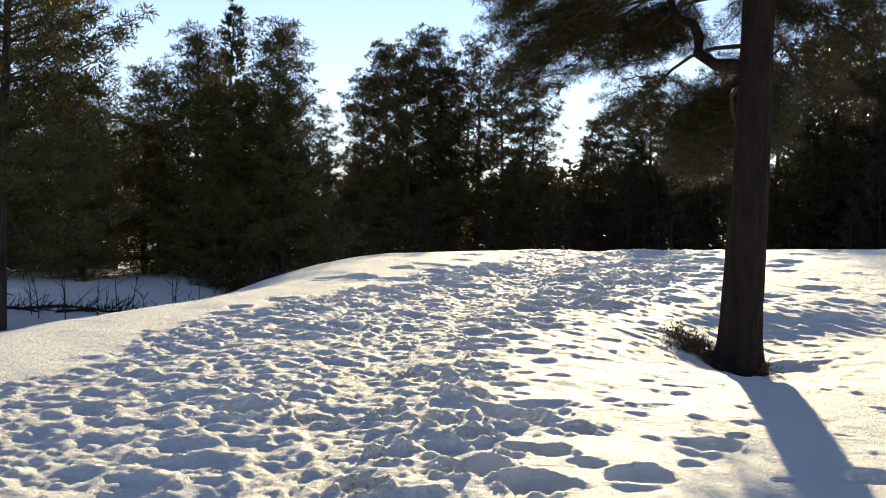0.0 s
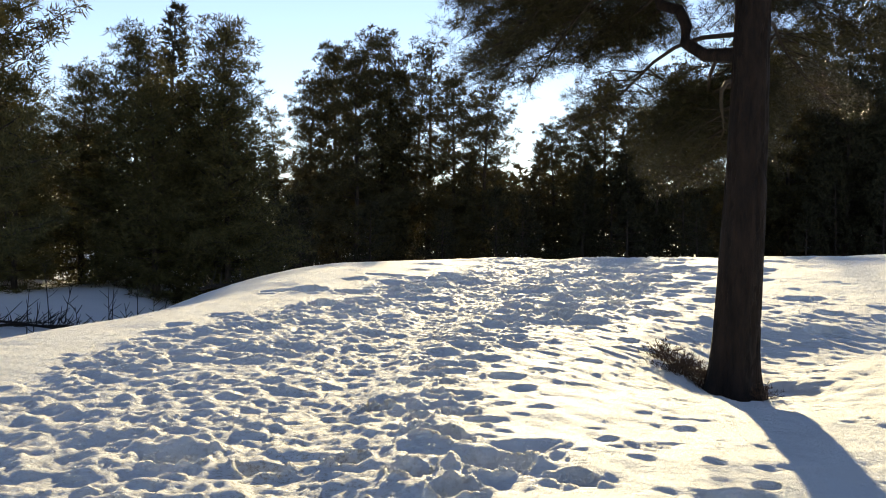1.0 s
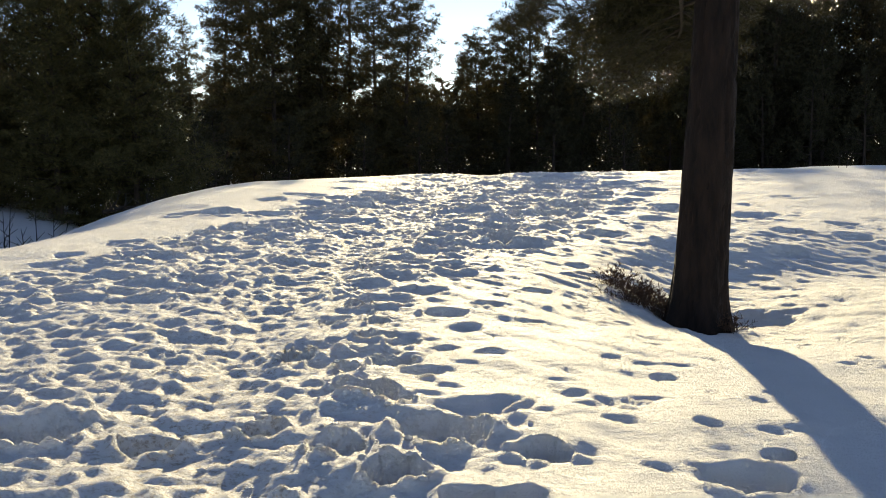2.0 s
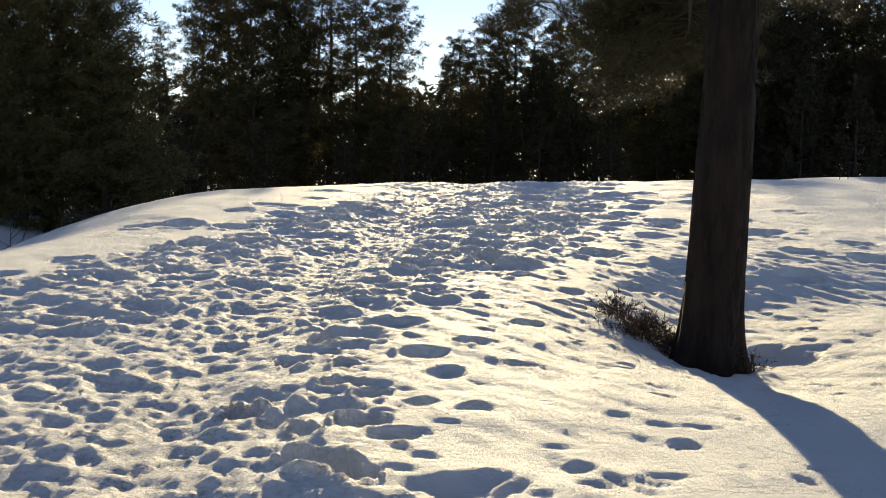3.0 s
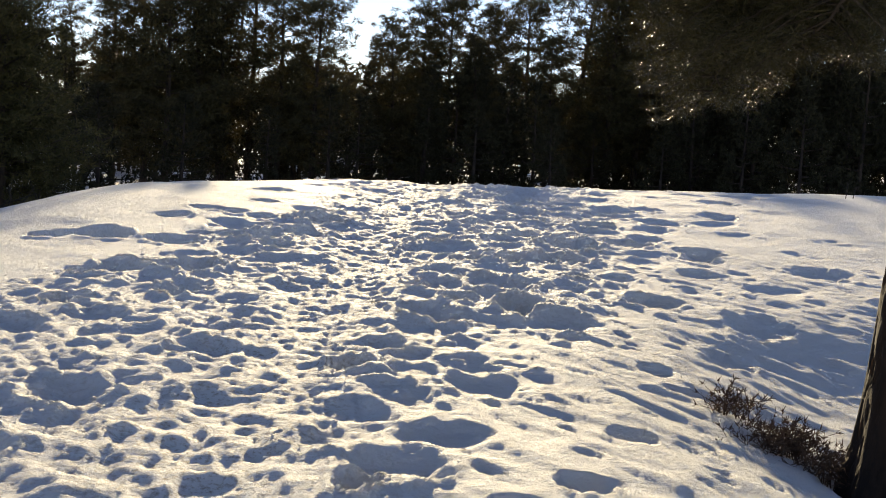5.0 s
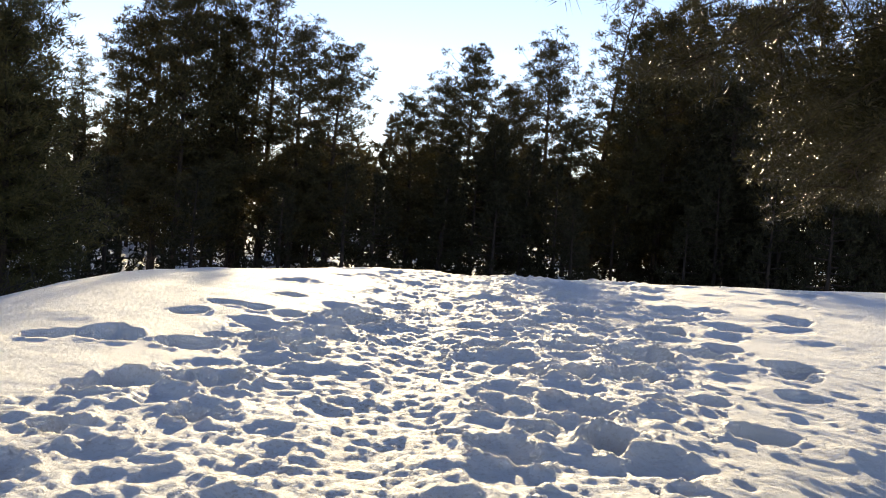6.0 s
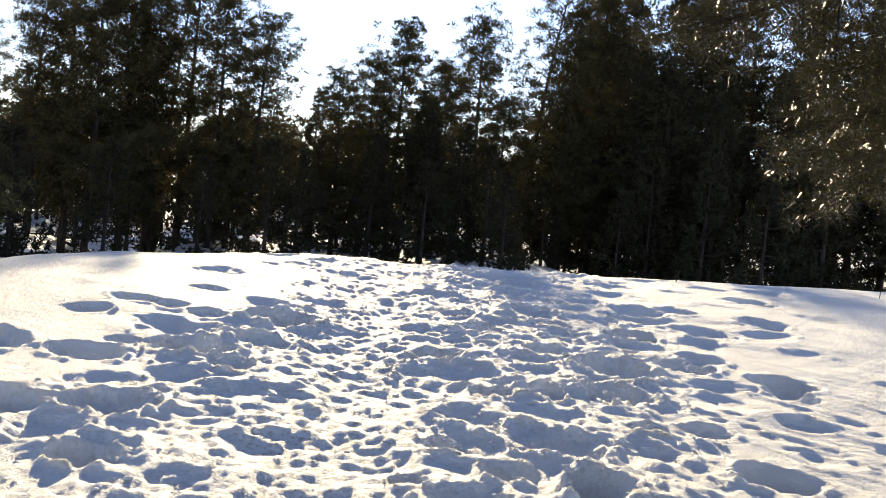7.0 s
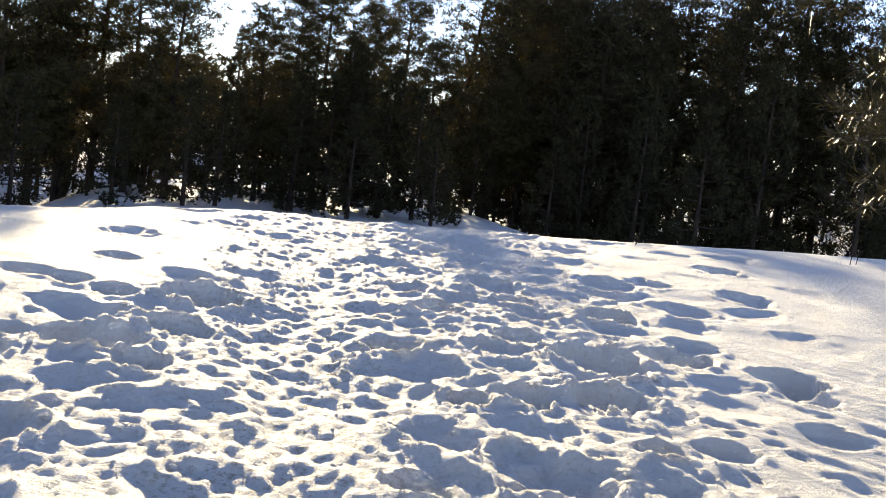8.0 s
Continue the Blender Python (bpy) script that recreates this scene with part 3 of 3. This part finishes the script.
plant(wall_pine, 8.0, [(14.0, 58, 10.4), (18.5, 55, 10.5), (23, 52, 10.5), (16.5, 63, 9.0), (15.6, 52, 9.6), (20.5, 50, 10.5), (16.8, 56, 10.5), (24.5, 48, 10.5), (18.2, 50, 9.5), (21.5, 56, 10.5), (13.2, 50, 9.0), (26.5, 50, 10.8), (22.2, 47, 9.6), (28, 54, 11.2)], 29)
plant(bushy_a, 5.6, [(-8.55, 29, 5.65), (-6.2, 27.8, 4.1), (-11.8, 29, 4.3), (-12.8, 27.5, 4.2), (-14.8, 30.5, 4.6)], 24)
plant(bushy_b, 5.6, [(-6.75, 28.7, 5.85), (-9.7, 28.6, 4.8), (-7.7, 27.6, 4.4), (-10.6, 27.0, 3.8)], 25)
plant(spruce, 6.6, [(-8.66, 32.0, 6.75), (1.4, 55, 4.7), (2.6, 45, 3.4), (10.6, 54, 6.6), (-1.5, 47, 3.8), (5.2, 45.5, 3.6), (13.2, 53, 7.0), (-9.4, 50, 4.4), (4.6, 47.5, 4.6)], 26)
low = random.Random(31)
plant(young, 3.0, [(-13 + 1.7 * k + low.uniform(-0.6, 0.6), 49 + low.uniform(-3.5, 4.0), low.uniform(2.0, 3.4) + (0.9 if k > 14 else 0)) for k in range(25)] + [(-4.5, 41, 2.0), (-2.2, 42, 1.8), (6.5, 44, 2.0), (-7.0, 40, 2.2), (-9.5, 43, 2.4), (-6.6, 36.5, 1.8), (-8.6, 37.5, 2.2), (-2.5, 50, 2.6), (0.5, 52, 2.6), (1.2, 49, 2.4), (3.0, 54, 2.6), (4.0, 56, 2.6), (6.5, 57, 2.8), (9.5, 55, 3.0), (12, 57, 3.2), (-7.5, 52, 2.6), (-5, 54, 2.6), (14.5, 48, 5.0), (17.5, 46, 5.0), (20.5, 45, 5.0), (-10.6, 33, 2.6), (-5.6, 34, 2.0), (-14.5, 33, 3.4), (-13, 34.5, 3.2), (-12, 33, 3.0), (-16, 34, 3.6), (-17.5, 36, 3.8), (-11, 35.5, 3.2), (-14, 37, 3.6), (-0.4, 43.5, 2.5), (0.5, 44.5, 2.3), (4.1, 44, 2.3), (14.8, 44.5, 3.5), (13.4, 46, 3.4)], 32)
edge_pine = pine("broad pine with long level boughs beside the snowy hollow", NEEDLE_OLIVE, 8, H=6.6, bare=0.9, R=2.1, gap=0.34, around=7, inner=0.32, blades=84, radius=0.18, blade=0.10, thick=0.017, full=0.36, missing=0.12)
plant(edge_pine, 6.6, [(-8.9, 19.2, 8.6)], 27)


def far_woods():
    """The closed wood behind, one joined mass."""
    rng = np.random.default_rng(77)
    vs, fs, base = [], [], 0
    lines = []
    for k in range(160):
        y = rng.uniform(60, 92)
        x = rng.uniform(-0.62, 0.8) * y
        top = rng.uniform(3.4, 5.2) + (y - 60) * 0.03 + (5.8 if x > 0.23 * y else 2.4 if x > 0.19 * y or x < -0.2 * y else 0)
        z = float(land(x, y))
        n = 220 if top > 8 else 150
        u = rng.random(n) ** 0.8
        r = 1.35 * (1 - u) ** 0.7 * np.sqrt(rng.random(n)) + 0.05
        a = rng.random(n) * 6.28
        c = np.c_[x + r * np.cos(a), y + r * np.sin(a), z + 0.3 + (top - 0.3) * u]
        w = unit(np.c_[np.cos(a), np.sin(a), 0.3 + 0 * a])
        v, f = needles(rng, c, w, 6, 0.45, 0.42, 0.14, 1.0)
        vs.append(v)
        fs.append(f + base)
        base += len(v)
        lines.append([(x, y, z - 0.3, 0.11), (x + rng.normal(0, 0.05), y, z + top * 0.6, 0.06), (x, y, z + top, 0.01)])
    wood = tagged(new("far_woods"), "dark pine wood closing the view behind the clearing", "woods", kind="stuff")
    part("canopy", mesh_from("canopy", np.concatenate(vs), np.concatenate(fs), NEEDLE, False), wood)
    part("trunk_rows", mesh_from("trunk_rows", *tubes(lines, 5), BARK_FAR), wood)


far_woods()


# ---- the pine that stands on the mound ----
def near_pine():
    rng = np.random.default_rng(5)
    x0, y0 = 1.50, 10.86
    z0 = float(land(x0, y0))
    ob = tagged(new("pine_tree"), "thick dark pine with fissured bark in a hollow of snow", "tree")
    ob.matrix_basis = pose(x0, y0, z0)
    H = 8.5
    zs = np.linspace(-0.35, H, 260)
    ang = np.linspace(0, 2 * np.pi, 72, endpoint=False)
    A, Zg = np.meshgrid(ang, zs)
    lean = 0.045
    cx, cy = lean * Zg + 0.03 * np.sin(Zg * 0.9), 0.01 * Zg
    rad = 0.185 * (1 - 0.085 * np.clip(Zg, 0, None)) + 0.045 * np.exp(-np.clip(Zg, -0.2, None) / 0.16)
    rad = rad + 0.03 * np.exp(-np.clip(Zg, 0, None) / 0.3) * np.cos(A * 5 + 0.6)
    plates = fractal(A * 2.6 + 40, Zg * 1.6, 1.0, 2, 1)
    cracks = np.abs(fractal(A * 5.1 + 80 + 0.8 * plates, Zg * 2.6, 1.0, 3, 3))
    rad = rad + 0.012 * plates * 0.5 - 0.022 * (1 - step(0.0, 0.22, cracks))
    rad = np.maximum(rad, 0.02)
    v = np.stack([cx + rad * np.cos(A), cy + rad * np.sin(A), Zg], -1).reshape(-1, 3)
    n, m = A.shape
    i, j = np.meshgrid(np.arange(n - 1), np.arange(m), indexing="ij")
    q = np.stack([i * m + j, i * m + (j + 1) % m, (i + 1) * m + (j + 1) % m, (i + 1) * m + j], -1).reshape(-1, 4)
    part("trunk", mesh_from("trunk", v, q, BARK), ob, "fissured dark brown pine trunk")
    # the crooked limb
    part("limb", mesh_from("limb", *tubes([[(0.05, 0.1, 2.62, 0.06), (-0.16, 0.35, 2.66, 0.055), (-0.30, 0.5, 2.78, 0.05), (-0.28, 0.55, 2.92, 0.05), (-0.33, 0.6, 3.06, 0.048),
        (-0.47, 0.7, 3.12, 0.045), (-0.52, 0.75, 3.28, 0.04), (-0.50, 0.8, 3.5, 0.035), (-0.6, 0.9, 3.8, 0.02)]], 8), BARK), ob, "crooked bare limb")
    # boughs: azimuth, start height, length, rise at the root, droop towards the tip, bare share
    boughs = rows_of("""82 2.7 2.7 0.05 -0.27 0.4; 88 2.55 2.9 0.04 -0.28 0.4; 92 2.65 3.1 0.05 -0.28 0.45; 96 2.55 3.0 0.04 -0.27 0.45; 101 2.8 2.8 0.05 -0.22 0.55; 90 2.6 2.6 0.05 -0.2 0.5; 93 2.4 2.7 0.0 -0.2 0.45; 86 2.4 2.5 0.0 -0.2 0.45; 74 2.8 2.6 0.06 -0.28 0.4; 64 2.9 2.4 0.1 -0.3 0.4;
        110 3.4 2.8 0.06 -0.22 0.6; 116 3.45 2.8 0.08 -0.27 0.62; 123 3.35 2.7 0.08 -0.24 0.64; 131 3.4 2.7 0.1 -0.32 0.64; 140 3.4 2.6 0.1 -0.36 0.62;
        144 3.52 2.2 0.16 -0.62 0.6; 151 3.52 2.2 0.17 -0.60 0.64; 157 3.52 2.15 0.17 -0.60 0.6; 163 3.49 2.1 0.17 -0.58 0.64; 169 3.6 2.2 0.17 -0.52 0.56; 176 3.6 2.2 0.17 -0.48 0.56; 184 3.6 2.2 0.17 -0.46 0.54; 190 3.7 2.25 0.15 -0.4 0.5; 155 3.8 2.4 0.2 -0.36 0.45; 168 3.8 2.3 0.2 -0.36 0.45; 182 3.9 2.35 0.2 -0.38 0.45; 198 3.8 2.2 0.22 -0.36 0.45;
        146 3.9 2.5 0.2 -0.34 0.45; 128 3.7 2.6 0.16 -0.34 0.5; 116 3.6 2.6 0.14 -0.32 0.5; 104 3.4 2.7 0.14 -0.3 0.5;
        80 3.4 2.5 0.2 -0.28 0.4; 58 3.3 2.4 0.2 -0.3 0.4; 38 3.4 2.2 0.2 -0.3 0.4; 15 3.5 2.1 0.2 -0.25 0.4; 205 3.9 2.1 0.3 -0.2 0.4; 172 3.9 2.4 0.3 -0.22 0.4; 150 4.0 2.4 0.3 -0.25 0.4; 130 4.0 2.4 0.3 -0.2 0.4;
        90 4.1 2.4 0.3 -0.25 0.4; 45 4.2 2.3 0.3 -0.2 0.4; 0 4.2 2.0 0.3 -0.2 0.4; 320 4.4 1.9 0.3 -0.15 0.4; 270 4.5 1.8 0.3 -0.1 0.4; 230 4.4 1.9 0.35 -0.1 0.4""")
    for k in range(26):
        boughs.append([k * 137.5, 4.6 + k * 0.145, 2.2 * (1 - k / 30) + 0.3, 0.45, -0.12, 0.35])
    for az, z, length, rise, droop, inner in boughs:
        a = radians(az)
        d = np.array([math.cos(a), math.sin(a), 0.0])
        side = np.array([-d[1], d[0], 0.0])
        sway, wig = rng.normal(0, 0.10), rng.uniform(0, 6)
        kept_c, kept_w = [], []
        count, radius, blade, thick = (84, 0.088, 0.058, 0.0046) if z < 3.65 and 60 < az < 190 else (48, 0.10, 0.08, 0.0085) if z < 4.3 else (5, 0.14, 0.15, 0.034)

        def at(s):
            s = np.asarray(s, float)[:, None]
            return np.array([lean * z, 0, z]) + d * length * s + side * (sway * s ** 2 + 0.05 * np.sin(5 * s + wig)) * length + np.array([0, 0, 1.0]) * length * (rise * s + droop * s ** 2 + 0.02 * np.sin(7 * s + wig))
        s = np.linspace(0.0, 1, 9)
        lines = [np.c_[at(s), (0.009 + 0.006 * length) * (1 - 0.85 * s)]]
        for q in np.linspace(inner, 1.0, int(9 * length * (1 - inner)) + 3):
            b = at([q + rng.normal(0, 0.015)])[0]
            kept_c.append(b + np.array([0, 0, 0.03]))
            kept_w.append(d)
            for hand in (-1, 1):
                reach = length * 0.30 * (1.2 - q) * rng.uniform(0.6, 1.2) + 0.10
                w = unit(d * 0.7 + side * hand * rng.uniform(0.5, 1.0) + np.array([0, 0, rng.normal(-0.15, 0.22)]))
                e = b + w * reach + np.array([0, 0, -0.25 * reach * reach])
                mid = b + w * reach * 0.5
                lines.append(np.array([[*b, 0.007], [*mid, 0.005], [*e, 0.0025]]))
                for f in np.arange(1.0, 0.15, -0.085 / reach):
                    p = mid + (e - mid) * (2 * f - 1) if f > 0.5 else b + (mid - b) * 2 * f
                    kept_c.append(p + rng.normal(0, 0.03, 3))
                    kept_w.append(w)
        bough = part("bough", mesh_from("bough", *tubes(lines, 5), TWIG), ob)
        spray = mesh_from("needle_spray", *clumps(rng, np.array(kept_c), np.array(kept_w), count, radius, blade, thick), NEEDLE_NEAR, False)
        part("needle_spray", spray, bough, "drooping spray of long green needles")
    return ob


near_pine()


# ---- dwarf shrubs and dry stalks ----
def heather(x, y, spread, height, count, seed):
    rng = np.random.default_rng(seed)
    ob = tagged(new("dwarf_shrub"), "low brown heather poking out of the melting snow by the pine", "shrub", "shrubs at the foot of the pine")
    z = float(land(x, y))
    ob.matrix_basis = pose(x, y, z)
    lines, cs, ws = [], [], []
    for k in range(count):
        bx, by = rng.normal(0, spread, 2) * np.array([1.0, 0.75])
        bz = float(land(x + bx, y + by)) - z - 0.03
        h = height * rng.uniform(0.5, 1.15) * math.exp(-0.25 * (bx * bx + by * by) / spread ** 2)
        tilt = rng.normal(0, 0.35, 2)
        p = [(bx + tilt[0] * h * s * s, by + tilt[1] * h * s * s, bz + h * s, 0.004 * (1 - 0.7 * s)) for s in np.linspace(0, 1, 4)]
        lines.append(p)
        for q in range(3):
            s = rng.uniform(0.35, 0.95)
            b = np.array([bx + tilt[0] * h * s * s, by + tilt[1] * h * s * s, bz + h * s])
            e = b + np.array([*rng.normal(0, 0.05, 2), rng.uniform(0.02, 0.08)])
            lines.append([(*b, 0.0025), (*e, 0.0012)])
            cs.append(e)
            ws.append(unit(e - b))
    part("stem_mat", mesh_from("stem_mat", *tubes(lines, 3), HEATHER), ob)
    tagged(part("sprig_mat", mesh_from("sprig_mat", *needles(rng, np.array(cs), np.array(ws), 7, 0.03, 0.035, 0.006), HEATHER, False), ob), kind="stuff")


heather(1.2, 11.28, 0.085, 0.15, 80, 1)
heather(1.1, 11.72, 0.06, 0.12, 30, 2)
heather(1.34, 11.05, 0.08, 0.12, 60, 3)
heather(1.69, 10.72, 0.05, 0.06, 22, 4)


def stalk(x, y, height, seed):
    rng = np.random.default_rng(seed)
    ob = tagged(new("dry_stalk"), "thin dry stalk standing in the shaded snow of the hollow", "plant", "dry stalks in the hollow")
    ob.matrix_basis = pose(x, y, float(land(x, y)) - 0.05)
    lean = rng.normal(0, 0.12, 2)
    lines = [[(lean[0] * s * s * height, lean[1] * s * s * height, height * s, 0.011 * (1 - 0.7 * s)) for s in np.linspace(0, 1, 6)]]
    for k in range(5):
        s = rng.uniform(0.3, 0.95)
        b = np.array([lean[0] * s * s * height, lean[1] * s * s * height, height * s])
        lines.append([(*b, 0.006), (*(b + np.array([*rng.normal(0, 0.12, 2), 0.14])), 0.003)])
    part("stem", mesh_from("stem", *tubes(lines, 4), TWIG), ob)


for k, (x, y, h) in enumerate([(-8.7, 20.2, 0.9), (-8.4, 20.6, 1.0), (-8.2, 20.1, 0.9), (-7.8, 20.5, 0.8), (-7.3, 20.8, 0.95), (-6.9, 20.3, 0.6), (-6.6, 20.9, 0.9), (-6.2, 20.6, 0.7), (-5.9, 21.0, 0.8), (-5.6, 20.4, 0.7), (-7.5, 20.0, 0.4), (-9.0, 20.6, 0.7), (-5.1, 21.3, 0.75), (-4.8, 20.9, 0.6), (-4.5, 21.4, 0.7), (-6.4, 21.8, 1.0), (-8.0, 22.0, 1.1), (-7.0, 22.3, 1.0)]):
    stalk(x, y, h, 40 + k)


def twig(x, y, height, seed):
    rng = np.random.default_rng(seed)
    ob = tagged(new("dry_twig"), "short dry twig sticking out of the sunlit snow", "plant", "twigs on the mound")
    ob.matrix_basis = pose(x, y, float(land(x, y)) - 0.04)
    lines = [[(0, 0, 0, 0.006), (0.02, 0, height * 0.6, 0.005), (0.05, 0.02, height, 0.002)]]
    for k in range(4):
        b = np.array([0.02, 0, height * rng.uniform(0.3, 0.8)])
        lines.append([(*b, 0.004), (*(b + np.array([*rng.normal(0, 0.05, 2), 0.06])), 0.002)])
    part("stem", mesh_from("stem", *tubes(lines, 4), TWIG), ob)


for k, (x, y, h) in enumerate([(6.4, 22.4, 0.32), (6.6, 22.6, 0.26), (3.9, 22.6, 0.16), (7.6, 21.5, 0.3)]):
    twig(x, y, h, 80 + k)


def brush(x, y, length, turn, seed):
    rng = np.random.default_rng(seed)
    ob = tagged(new("fallen_branch"), "dark fallen brushwood lying in the shaded snow", "branch", "brushwood in the hollow")
    z = float(land(x, y))
    ob.matrix_basis = pose(x, y, z + 0.03, 0, 0, turn)
    stem = [[((s - 0.5) * length, 0.06 * math.sin(3 * s), 0.05 * math.sin(5 * s), 0.03 * (1 - 0.6 * s)) for s in np.linspace(0, 1, 8)]]
    part("stem", mesh_from("stem", *tubes(stem, 5), TWIG), ob)
    for k in range(44):
        s = rng.random()
        b = np.array([(s - 0.5) * length, 0.0, 0.02])
        e = b + np.array([rng.normal(0.1, 0.15), rng.normal(0, 0.12), abs(rng.normal(0.1, 0.12))])
        part("twig", mesh_from("twig", *tubes([[(*b, 0.009), (*(b + (e - b) * 0.5 + rng.normal(0, 0.015, 3)), 0.007), (*e, 0.004)]], 4), TWIG), ob)


brush(-8.4, 21.2, 2.0, 4, 60)
brush(-7.4, 21.6, 1.7, 18, 61)
brush(-4.2, 19.6, 1.2, 30, 62)
brush(-9.3, 20.9, 1.4, -8, 63)
brush(-6.6, 22.0, 1.5, 24, 64)
brush(-5.2, 21.6, 1.3, 12, 65)
brush(-4.6, 20.8, 1.0, 34, 66)
brush(-7.9, 21.0, 1.6, 10, 67)
